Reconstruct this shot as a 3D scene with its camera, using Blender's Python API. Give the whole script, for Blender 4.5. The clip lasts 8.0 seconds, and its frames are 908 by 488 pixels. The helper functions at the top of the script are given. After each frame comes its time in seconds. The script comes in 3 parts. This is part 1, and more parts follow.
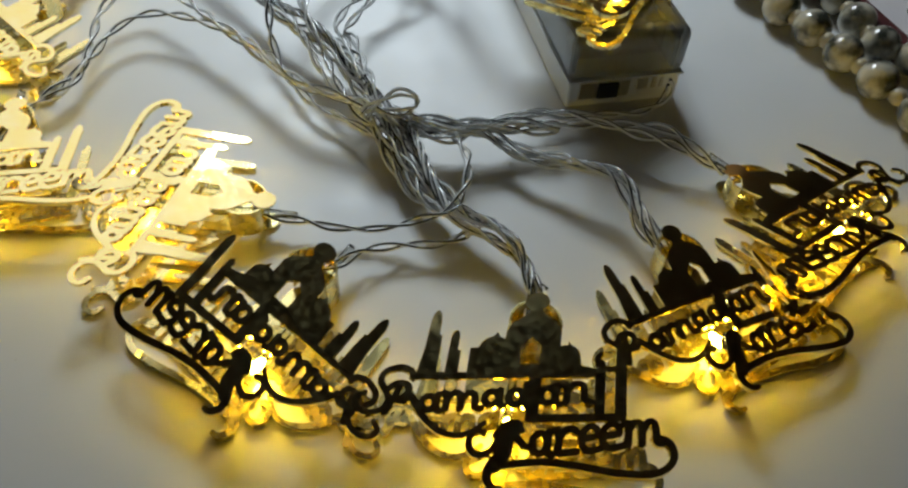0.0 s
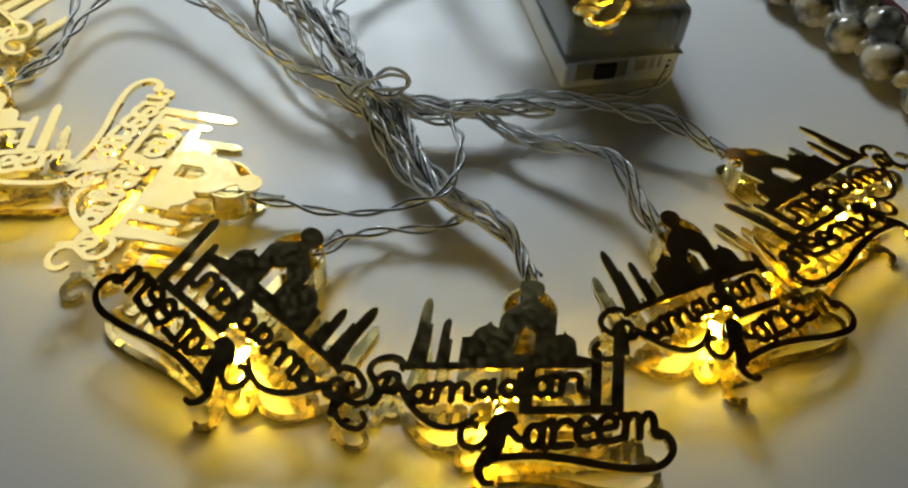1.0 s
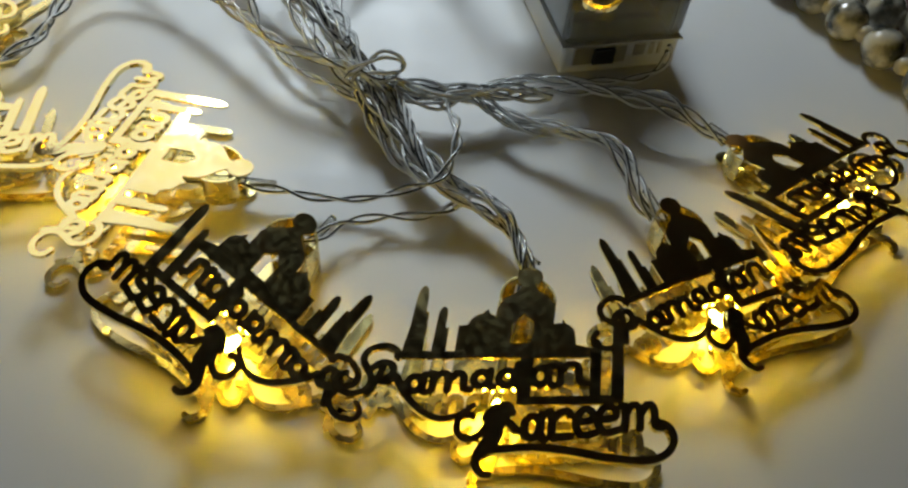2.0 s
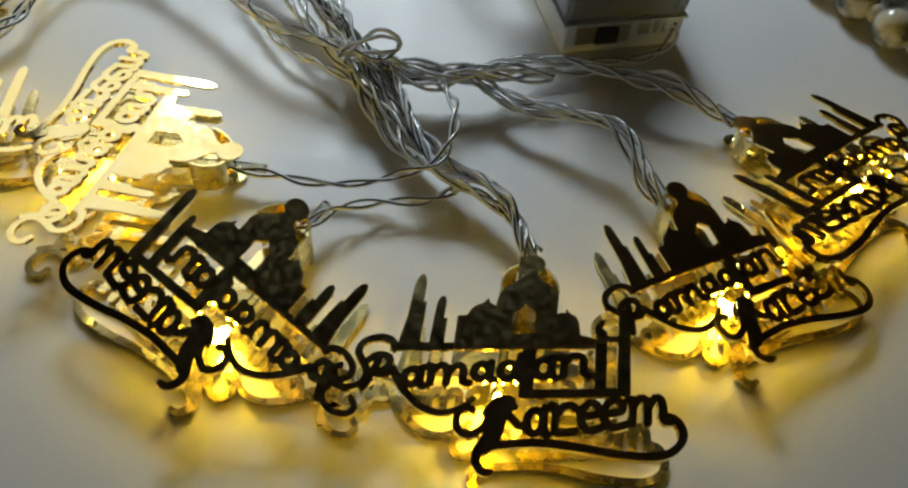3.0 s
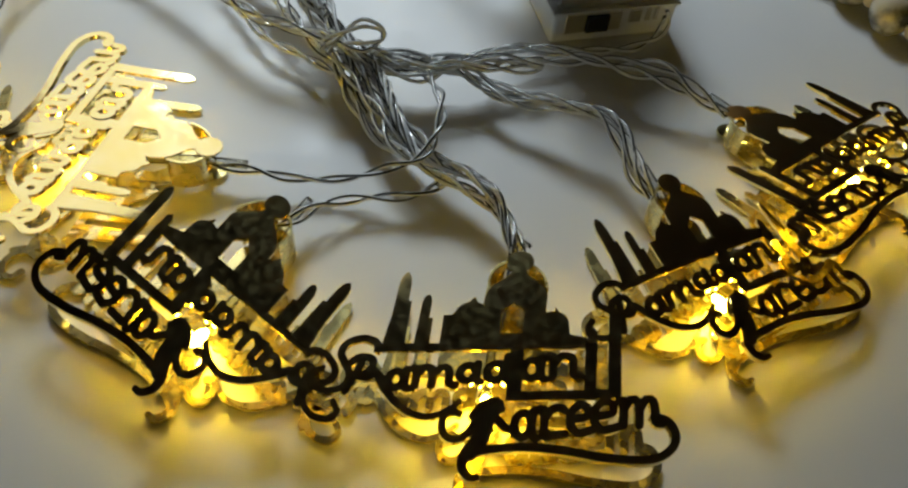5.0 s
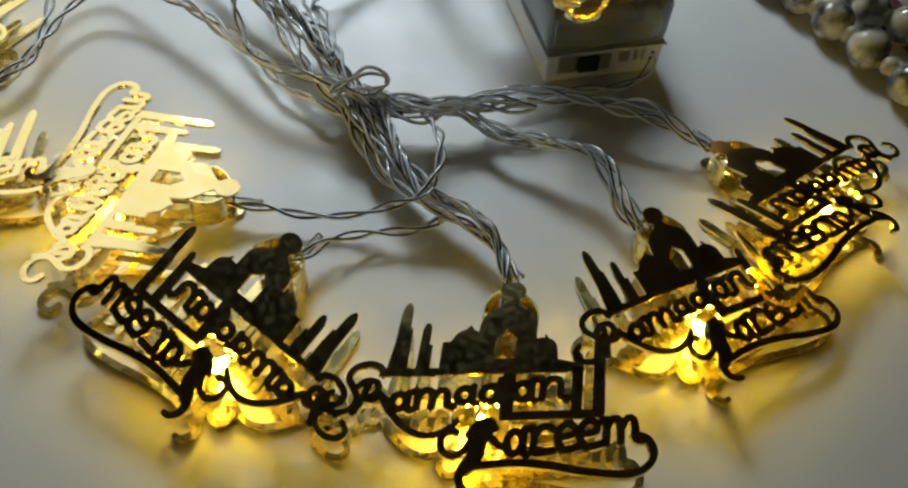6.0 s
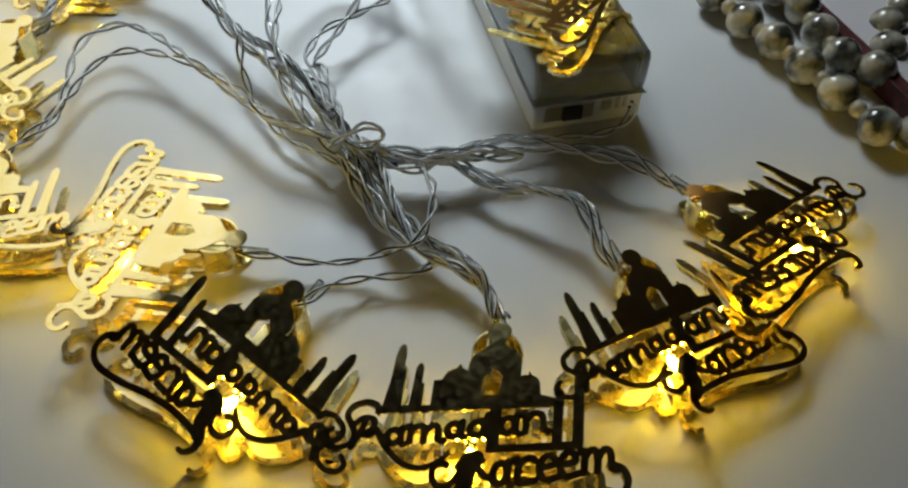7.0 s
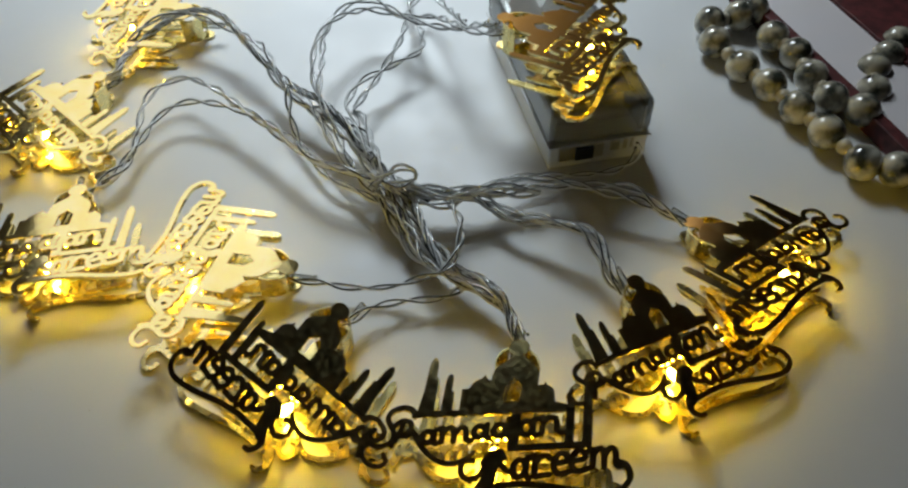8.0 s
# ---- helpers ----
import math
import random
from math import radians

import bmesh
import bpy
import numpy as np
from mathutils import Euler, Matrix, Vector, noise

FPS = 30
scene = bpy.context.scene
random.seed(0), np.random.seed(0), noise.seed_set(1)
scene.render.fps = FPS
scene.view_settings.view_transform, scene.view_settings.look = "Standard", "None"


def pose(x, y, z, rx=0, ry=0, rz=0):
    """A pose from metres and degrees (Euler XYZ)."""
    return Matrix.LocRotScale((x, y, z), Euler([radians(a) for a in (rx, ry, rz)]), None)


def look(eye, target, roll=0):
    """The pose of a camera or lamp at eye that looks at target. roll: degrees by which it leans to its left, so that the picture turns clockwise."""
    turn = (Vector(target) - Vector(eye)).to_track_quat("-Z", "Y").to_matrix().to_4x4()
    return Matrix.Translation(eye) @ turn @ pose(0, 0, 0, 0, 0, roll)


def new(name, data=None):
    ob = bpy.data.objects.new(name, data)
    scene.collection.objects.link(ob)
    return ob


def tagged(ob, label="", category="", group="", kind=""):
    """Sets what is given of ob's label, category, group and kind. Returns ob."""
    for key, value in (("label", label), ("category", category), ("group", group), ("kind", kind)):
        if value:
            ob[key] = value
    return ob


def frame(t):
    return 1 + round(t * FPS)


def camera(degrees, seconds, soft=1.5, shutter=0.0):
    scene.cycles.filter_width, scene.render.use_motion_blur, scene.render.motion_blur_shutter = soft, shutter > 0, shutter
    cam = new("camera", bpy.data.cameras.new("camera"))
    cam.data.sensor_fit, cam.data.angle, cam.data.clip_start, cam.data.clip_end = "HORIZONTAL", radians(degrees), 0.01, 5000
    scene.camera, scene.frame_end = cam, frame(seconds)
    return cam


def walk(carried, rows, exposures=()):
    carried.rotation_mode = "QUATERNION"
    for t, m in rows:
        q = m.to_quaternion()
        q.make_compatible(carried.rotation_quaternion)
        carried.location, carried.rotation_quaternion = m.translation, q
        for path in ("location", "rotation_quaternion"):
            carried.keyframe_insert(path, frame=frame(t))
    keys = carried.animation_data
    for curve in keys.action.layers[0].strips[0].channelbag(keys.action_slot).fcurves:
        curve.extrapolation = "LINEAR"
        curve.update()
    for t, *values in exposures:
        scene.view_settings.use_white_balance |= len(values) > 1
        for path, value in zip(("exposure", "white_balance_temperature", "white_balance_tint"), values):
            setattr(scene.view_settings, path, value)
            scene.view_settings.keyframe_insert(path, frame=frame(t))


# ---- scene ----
cam = camera(57.31, 8.0, soft=2.4)
PATH = [
    (0, (0.03310, 0.04237, 0.13967), (0.04044, 0.17444, -0.01034), 4.46),
    (0.5, (0.03375, 0.04422, 0.13866), (0.04191, 0.17468, -0.01271), 4.86),
    (1, (0.03365, 0.04630, 0.13562), (0.04265, 0.17545, -0.01683), 5.23),
    (1.5, (0.03283, 0.04673, 0.13457), (0.04315, 0.17502, -0.01852), 5.84),
    (3, (0.03290, 0.05234, 0.12731), (0.04505, 0.17708, -0.02855), 6.57),
    (3.5, (0.03384, 0.05442, 0.12563), (0.04645, 0.17787, -0.03122), 6.64),
    (4, (0.03583, 0.05919, 0.12124), (0.04921, 0.18148, -0.03644), 6.69),
    (5.5, (0.03492, 0.05352, 0.13057), (0.04650, 0.17636, -0.02684), 5.71),
    (6, (0.03740, 0.05078, 0.13762), (0.04664, 0.17604, -0.01802), 4.36),
    (6.5, (0.03860, 0.04865, 0.14246), (0.04660, 0.17599, -0.01155), 3.45),
    (7, (0.04141, 0.04571, 0.15060), (0.04761, 0.17554, -0.00141), 2.29),
    (7.5, (0.04111, 0.03755, 0.15938), (0.04411, 0.16984, 0.00941), 1.08),
    (8, (0.04097, 0.02879, 0.17029), (0.04083, 0.16361, 0.02256), -0.14),
]
walk(cam, [(t, look(eye, target, roll)) for t, eye, target, roll in PATH])

# ---- world and light ----
world = bpy.data.worlds.new("room_dark")
world.use_nodes = True
world.node_tree.nodes["Background"].inputs[0].default_value = (0.55, 0.62, 0.7, 1)
world.node_tree.nodes["Background"].inputs[1].default_value = 0.03
scene.world = world
scene.view_settings.exposure = 0.0

LAMP_POWER = 0.51
PANEL_POWER = 0.53
REAR_FILL_POWER = 0.07
WALL_GLOW_POWER = 0.34
LED_GLOW = 262.0
area = bpy.data.lights.new("ceiling_lamp_light", "AREA")
area.shape, area.size, area.size_y, area.energy = "RECTANGLE", 0.2, 0.16, LAMP_POWER
area.spread = radians(66)
area.color = (0.78, 0.91, 1.0)
lamp = new("ceiling_lamp_light", area)
lamp.matrix_world = look((-0.03, 0.68, 0.41), (-0.015, 0.415, 0.0))
# added unseen bright panel, sized and placed for the left ornaments to mirror
panel = bpy.data.lights.new("reflection_panel_light", "AREA")
panel.shape, panel.size, panel.size_y, panel.energy, panel.color = "RECTANGLE", 0.38, 0.46, PANEL_POWER, (1.0, 0.96, 0.89)
panel_ob = new("reflection_panel_light", panel)
panel_ob.matrix_world = look((-0.2, 0.8, 0.56), (0.0, 0.2, 0.0))
# added helper light: brightens the north wall where the ornament on the box mirrors it
back = bpy.data.lights.new("wall_glow_light", "AREA")
back.shape, back.size, back.energy, back.color = "DISK", 0.2, WALL_GLOW_POWER, (1.0, 0.7, 0.48)
back.spread = radians(80)
back_ob = new("wall_glow_light", back)
back_ob.matrix_world = look((0.03, 0.97, 0.6), (0.04, 1.3, 0.7))
# weak fill added behind the camera, in the gap of the south wall
rear_fill = bpy.data.lights.new("rear_fill_light", "AREA")
rear_fill.shape, rear_fill.size, rear_fill.size_y, rear_fill.energy, rear_fill.color = "RECTANGLE", 1.4, 1.1, REAR_FILL_POWER, (0.95, 0.97, 1.0)
rear_fill_ob = new("rear_fill_light", rear_fill)
rear_fill_ob.matrix_world = look((0.0, -1.85, 0.85), (0.0, 0.2, 0.6))

MM = 0.001


# ---- materials ----
def material(name, color, rough=0.5, metal=0.0):
    m = bpy.data.materials.new(name)
    m.use_nodes = True
    b = m.node_tree.nodes["Principled BSDF"]
    b.inputs["Base Color"].default_value = (*color, 1)
    b.inputs["Roughness"].default_value = rough
    b.inputs["Metallic"].default_value = metal
    return m, m.node_tree, b


def varied(tree, socket, scale, low, high, detail=4.0, coords="Object", stretch=(1, 1, 1), at=(0.35, 0.65)):
    """Drives a socket by noise between two colours or values."""
    n = tree.nodes
    tc, mp, no, ra = n.new("ShaderNodeTexCoord"), n.new("ShaderNodeMapping"), n.new("ShaderNodeTexNoise"), n.new("ShaderNodeValToRGB")
    mp.inputs["Scale"].default_value = stretch
    no.inputs["Scale"].default_value, no.inputs["Detail"].default_value = scale, detail
    ra.color_ramp.elements[0].position, ra.color_ramp.elements[1].position = at
    as4 = lambda c: (*c, 1) if isinstance(c, tuple) else (c, c, c, 1)
    ra.color_ramp.elements[0].color, ra.color_ramp.elements[1].color = as4(low), as4(high)
    tree.links.new(tc.outputs[coords], mp.inputs[0])
    tree.links.new(mp.outputs[0], no.inputs["Vector"])
    tree.links.new(no.outputs["Fac"], ra.inputs[0])
    tree.links.new(ra.outputs[0], socket)
    return no


def bumped(tree, b, source, strength, distance):
    bu = tree.nodes.new("ShaderNodeBump")
    bu.inputs["Strength"].default_value, bu.inputs["Distance"].default_value = strength, distance
    tree.links.new(source.outputs["Fac"], bu.inputs["Height"])
    tree.links.new(bu.outputs[0], b.inputs["Normal"])


def gold_material(name, low, high, haze_rough):
    """Thin polished sheet: a clear mirror under a faint satin haze, a little wavy and speckled."""
    m, t, b = material(name, (0.97, 0.8, 0.28), 0.1, 1.0)
    varied(t, b.inputs["Base Color"], 130, (0.96, 0.82, 0.34), (0.98, 0.88, 0.46))
    varied(t, b.inputs["Roughness"], 700, 0.05, 0.12)
    n = t.nodes
    satin, mix = n.new("ShaderNodeBsdfGlossy"), n.new("ShaderNodeMixShader")
    satin.inputs["Color"].default_value, satin.inputs["Roughness"].default_value = (0.95, 0.82, 0.36, 1), haze_rough
    no = varied(t, mix.inputs[0], 420, low, high)
    wave, add = n.new("ShaderNodeTexNoise"), n.new("ShaderNodeMath")
    wave.inputs["Scale"].default_value, wave.inputs["Detail"].default_value = 95, 1.0
    tc = n.new("ShaderNodeTexCoord")
    t.links.new(tc.outputs["Object"], wave.inputs["Vector"])
    add.operation, add.inputs[1].default_value = "MULTIPLY_ADD", 0.04
    t.links.new(no.outputs["Fac"], add.inputs[0])
    t.links.new(wave.outputs["Fac"], add.inputs[2])
    bu = n.new("ShaderNodeBump")
    bu.inputs["Strength"].default_value, bu.inputs["Distance"].default_value = 0.5, 0.0001
    t.links.new(add.outputs[0], bu.inputs["Height"])
    for node in (b, satin):
        t.links.new(bu.outputs[0], node.inputs["Normal"])
    t.links.new(b.outputs[0], mix.inputs[1])
    t.links.new(satin.outputs[0], mix.inputs[2])
    t.links.new(mix.outputs[0], n["Material Output"].inputs[0])
    return m


def table_material():
    m, t, b = material("white_laminate", (0.72, 0.72, 0.7), 0.35)
    varied(t, b.inputs["Base Color"], 9, (0.74, 0.745, 0.74), (0.82, 0.82, 0.81))
    no = varied(t, b.inputs["Roughness"], 60, 0.4, 0.52)
    bumped(t, b, no, 0.03, 0.0002)
    return m


def wire_material():
    m, t, b = material("clear_sleeved_tinned_wire", (0.6, 0.62, 0.62), 0.22, 0.0)
    n = t.nodes
    tc, wa, ra = n.new("ShaderNodeTexCoord"), n.new("ShaderNodeTexWave"), n.new("ShaderNodeValToRGB")
    wa.bands_direction = "Y"
    for key, value in (("Scale", 0.6283), ("Distortion", 1.6), ("Detail", 1.0), ("Detail Scale", 0.6)):
        wa.inputs[key].default_value = value
    # dark stripes are the core; the near-white ones paint in the silvery highlights
    ra.color_ramp.elements[0].position, ra.color_ramp.elements[1].position = 0.3, 0.44
    ra.color_ramp.elements[0].color, ra.color_ramp.elements[1].color = (0.02, 0.026, 0.022, 1), (0.95, 0.97, 0.96, 1)
    t.links.new(tc.outputs["UV"], wa.inputs["Vector"])
    t.links.new(wa.outputs["Fac"], ra.inputs[0])
    t.links.new(ra.outputs[0], b.inputs["Base Color"])
    b.inputs["Coat Weight"].default_value, b.inputs["Coat Roughness"].default_value = 1.0, 0.04
    clear, mix = n.new("ShaderNodeBsdfTransparent"), n.new("ShaderNodeMixShader")
    varied(t, mix.inputs[0], 260, 0.0, 0.16)
    t.links.new(b.outputs[0], mix.inputs[1])
    t.links.new(clear.outputs[0], mix.inputs[2])
    t.links.new(mix.outputs[0], n["Material Output"].inputs[0])
    return m


def led_material():
    m = bpy.data.materials.new("led_glow")
    m.use_nodes = True
    t = m.node_tree
    e = t.nodes.new("ShaderNodeEmission")
    e.inputs[0].default_value, e.inputs[1].default_value = (1.0, 0.69, 0.04, 1), LED_GLOW
    t.links.new(e.outputs[0], t.nodes["Material Output"].inputs[0])
    return m


def clear_material(name, tint, gloss, haze=0.0):
    m = bpy.data.materials.new(name)
    m.use_nodes = True
    t = m.node_tree
    tr, gl, mx, fr = (t.nodes.new("ShaderNode" + k) for k in ("BsdfTransparent", "BsdfGlossy", "MixShader", "Fresnel"))
    tr.inputs[0].default_value = (*tint, 1)
    gl.inputs["Roughness"].default_value = gloss
    fr.inputs[0].default_value = 1.5
    t.links.new(fr.outputs[0], mx.inputs[0])
    body, df = t.nodes.new("ShaderNodeMixShader"), t.nodes.new("ShaderNodeBsdfDiffuse")
    df.inputs[0].default_value = (0.7, 0.71, 0.69, 1)
    body.inputs[0].default_value = haze
    t.links.new(tr.outputs[0], body.inputs[1])
    t.links.new(df.outputs[0], body.inputs[2])
    t.links.new(body.outputs[0], mx.inputs[1])
    t.links.new(gl.outputs[0], mx.inputs[2])
    t.links.new(mx.outputs[0], t.nodes["Material Output"].inputs[0])
    return m


def bead_material():
    m, t, b = material("marbled_pearl", (0.7, 0.68, 0.58), 0.16)
    varied(t, b.inputs["Base Color"], 150, (0.05, 0.055, 0.045), (0.6, 0.57, 0.46), detail=4, at=(0.4, 0.6))
    b.inputs["Coat Weight"].default_value = 0.6
    return m


GOLD, TABLE, WIRE, LED, BEAD = gold_material("polished_gold_sheet", 0.0, 0.02, 0.2), table_material(), wire_material(), led_material(), bead_material()
SATIN_GOLD = gold_material("satin_gold_sheet", 0.12, 0.38, 0.35)
CLEAR = clear_material("clear_acrylic", (0.92, 0.94, 0.93), 0.05, 0.22)
SLEEVE = clear_material("clear_heat_sleeve", (0.84, 0.86, 0.86), 0.06, 0.12)
BLACK = material("black_switch_plastic", (0.012, 0.012, 0.012), 0.4)[0]
CELL = material("silver_battery_wrap", (0.6, 0.6, 0.55), 0.35, 0.3)[0]
CELL_BLUE = material("blue_battery_wrap", (0.05, 0.08, 0.3), 0.3, 0.2)[0]
TRAY = material("frosted_plastic_tray", (0.84, 0.85, 0.83), 0.25)[0]
# pale blue that paints the bright streaks at the box's sides
GLEAM = material("pale_blue_gleam", (0.86, 0.9, 0.94), 0.1)[0]
METAL = material("nickel_contact", (0.6, 0.58, 0.5), 0.3, 1.0)[0]
# paints of the added room, chosen by how the gold mirrors them
PLASTER = material("warm_wall_paint", (0.2, 0.16, 0.13), 0.8)[0]
WALLPAINT = material("beige_wall_paint", (0.54, 0.43, 0.33), 0.7)[0]
FLOORING = material("brown_floor", (0.16, 0.11, 0.08), 0.5)[0]
PAPER = material("off_white_cover", (0.82, 0.77, 0.78), 0.45)[0]
MAROON, _t, _b = material("maroon_cloth", (0.1, 0.018, 0.02), 0.5)
varied(_t, _b.inputs["Base Color"], 300, (0.06, 0.012, 0.014), (0.14, 0.03, 0.03))
CREAM = material("cream_pearl", (0.55, 0.5, 0.38), 0.3)[0]
CORD = material("cream_cord", (0.5, 0.46, 0.36), 0.7)[0]
LEGWOOD = material("table_leg_wood", (0.3, 0.2, 0.12), 0.5)[0]


# ---- builders ----
def mesh_of(bm, name, mat, smooth=False):
    me = bpy.data.meshes.new(name)
    bmesh.ops.recalc_face_normals(bm, faces=bm.faces)
    bm.to_mesh(me)
    bm.free()
    me.materials.append(mat)
    if smooth:
        for p in me.polygons:
            p.use_smooth = True
    return me


def part(name, bm, mat, parent, label="", smooth=False):
    ob = new(name, mesh_of(bm, name, mat, smooth))
    ob.parent = parent
    if label:
        tagged(ob, label)
    return ob


def thing(name, label, category, group="", kind=""):
    return tagged(new(name), label, category, group, kind)


def box(bm, x0, x1, y0, y1, z0, z1, bevel=0.0, m=None):
    geo = bmesh.ops.create_cube(bm, size=1.0)
    vs = geo["verts"]
    for v in vs:
        v.co = Vector((x0 + (v.co.x + 0.5) * (x1 - x0), y0 + (v.co.y + 0.5) * (y1 - y0), z0 + (v.co.z + 0.5) * (z1 - z0)))
    if m is not None:
        bmesh.ops.transform(bm, matrix=m, verts=vs)
    if bevel:
        es = list({e for v in vs for e in v.link_edges})
        bmesh.ops.bevel(bm, geom=es, offset=bevel, segments=3, affect="EDGES", profile=0.5)


def spline(pts, step):
    """Catmull-Rom samples through the points, about a step apart."""
    p = [Vector(q) for q in pts]
    p = [p[0] * 2 - p[1]] + p + [p[-1] * 2 - p[-2]]
    out = []
    for i in range(1, len(p) - 2):
        n = max(2, int((p[i + 1] - p[i]).length / step))
        for k in range(n):
            t = k / n
            a, b, c, d = p[i - 1:i + 3]
            out.append(0.5 * (2 * b + (c - a) * t + (2 * a - 5 * b + 4 * c - d) * t * t + (3 * b - a - 3 * c + d) * t ** 3))
    out.append(p[-2])
    return out


def tube(bm, pts, radius, sides=6, uv_scale=200.0):
    """A round tube along points, with its length in U."""
    uv = bm.loops.layers.uv.verify()
    rings, along, far = [], [], 0.0
    nrm = None
    for i, p in enumerate(pts):
        d = (pts[min(i + 1, len(pts) - 1)] - pts[max(i - 1, 0)]).normalized()
        if nrm is None:
            nrm = d.orthogonal().normalized()
        nrm = (nrm - d * nrm.dot(d)).normalized()
        bi = d.cross(nrm)
        if i:
            far += (p - pts[i - 1]).length
        along.append(far * uv_scale)
        rings.append([bm.verts.new(p + radius * (math.cos(a) * nrm + math.sin(a) * bi)) for a in (2 * math.pi * k / sides for k in range(sides))])
    for i in range(len(rings) - 1):
        for k in range(sides):
            k2 = (k + 1) % sides
            f = bm.faces.new((rings[i][k], rings[i][k2], rings[i + 1][k2], rings[i + 1][k]))
            for lo, (u, w) in zip(f.loops, ((along[i], k), (along[i], k + 1), (along[i + 1], k + 1), (along[i + 1], k))):
                lo[uv].uv = (u, w / sides)
    bm.faces.new(rings[0][::-1])
    bm.faces.new(rings[-1])


# ---- the unseen room, added ----
# made-up shell: dims the surroundings, with a paler north wall for the gold to mirror
def room():
    for name, b, mat in (
        ("wall_north", (-2.2, 2.2, 1.3, 1.4, -0.75, 1.85), WALLPAINT), ("wall_south", (-2.2, -0.75, -1.9, -1.8, -0.75, 1.85), PLASTER), ("wall_south_right", (0.75, 2.2, -1.9, -1.8, -0.75, 1.85), PLASTER),
        ("wall_south_below", (-0.75, 0.75, -1.9, -1.8, -0.75, 0.25), PLASTER), ("wall_south_above", (-0.75, 0.75, -1.9, -1.8, 1.45, 1.85), PLASTER),
        ("wall_east", (2.2, 2.3, -1.9, 1.4, -0.75, 1.85), PLASTER), ("wall_west", (-2.3, -2.2, -1.9, 1.4, -0.75, 1.85), PLASTER),
        ("ceiling", (-2.3, 2.3, -1.9, 1.4, 1.85, 1.95), PLASTER), ("floor", (-2.3, 2.3, -1.9, 1.4, -0.85, -0.75), FLOORING),
    ):
        bm = bmesh.new()
        box(bm, *b)
        tagged(new(name, mesh_of(bm, name, mat)), name.split("_")[0] + " of the added, unseen dim room", name.split("_")[0], kind="structure")


def table():
    root = thing("table", "white laminate table top carrying the gold string lights", "table")
    root.location = (0, 0.2, -0.75)
    bm = bmesh.new()
    box(bm, -0.7, 0.7, -0.45, 0.45, 0.722, 0.75, 0.003)
    part("tabletop", bm, TABLE, root, "smooth white laminate top")
    for x in (-0.64, 0.64):
        for y in (-0.39, 0.39):
            bm = bmesh.new()
            box(bm, x - 0.025, x + 0.025, y - 0.025, y + 0.025, 0, 0.722, 0.004)
            part("leg", bm, LEGWOOD, root)


room()
table()


# ---- ornaments ----
LEAN = 0.16          # the cut-out leans a little to its right
SHEET = 0.45


class Sheet:
    """A flat cut-out, drawn in millimetres, piece by piece; each piece a hair thicker than the last."""

    def __init__(self, step=0.012):
        self.bm, self.step, self.count = bmesh.new(), step, 0

    def put(self, u, v, z):
        return self.bm.verts.new((1.006 * u + LEAN * v, v, z))

    def levels(self):
        self.count += 1
        h = SHEET / 2 + self.step * self.count
        return -h, h

    def prism(self, *loops):
        z0, z1 = self.levels()
        for z in (z1, z0):
            edges = []
            for loop in loops:
                vs = [self.put(u, v, z) for u, v in loop]
                edges += [self.bm.edges.new((vs[i], vs[(i + 1) % len(vs)])) for i in range(len(vs))]
            for f in bmesh.ops.triangle_fill(self.bm, use_beauty=True, edges=edges)["geom"]:
                if isinstance(f, bmesh.types.BMFace):
                    f.smooth = True
        for loop in loops:
            lo, hi = [self.put(u, v, z0) for u, v in loop], [self.put(u, v, z1) for u, v in loop]
            for i in range(len(loop)):
                k = (i + 1) % len(loop)
                self.bm.faces.new((lo[i], lo[k], hi[k], hi[i]))

    def rect(self, u0, u1, v0, v1):
        self.prism([(u0, v0), (u1, v0), (u1, v1), (u0, v1)])

    def stroke(self, pts, width, taper=1.0, grain=0.5):
        """A ribbon along a smooth line, with rounded ends."""
        line = [Vector((p[0], p[1])) for p in spline([(a, b, 0) for a, b in pts], grain)]
        left, right, n = [], [], len(line)
        for i, p in enumerate(line):
            d = (line[min(i + 1, n - 1)] - line[max(i - 1, 0)]).normalized()
            w = width / 2 * (1 + (taper - 1) * i / (n - 1))
            s = Vector((-d.y, d.x)) * w
            left.append(p + s), right.append(p - s)
        z0, z1 = self.levels()
        rows = [[self.put(q.x, q.y, z) for q in side] for side, z in ((left, z1), (right, z1), (right, z0), (left, z0))]
        for a in range(4):
            b = (a + 1) % 4
            for i in range(n - 1):
                self.bm.faces.new((rows[a][i], rows[a][i + 1], rows[b][i + 1], rows[b][i]))
        for i in (0, n - 1):
            self.bm.faces.new([r[i] for r in rows])
        for p, w in ((line[0], width / 2), (line[-1], width / 2 * taper)):
            self.prism([(p.x + w * math.cos(a), p.y + w * math.sin(a)) for a in (2 * math.pi * k / 10 for k in range(10))])


def arc(cu, cv, r, a0, a1, n=10, sv=1.0):
    return [(cu + r * math.cos(radians(a0 + (a1 - a0) * k / n)), cv + sv * r * math.sin(radians(a0 + (a1 - a0) * k / n))) for k in range(n + 1)]


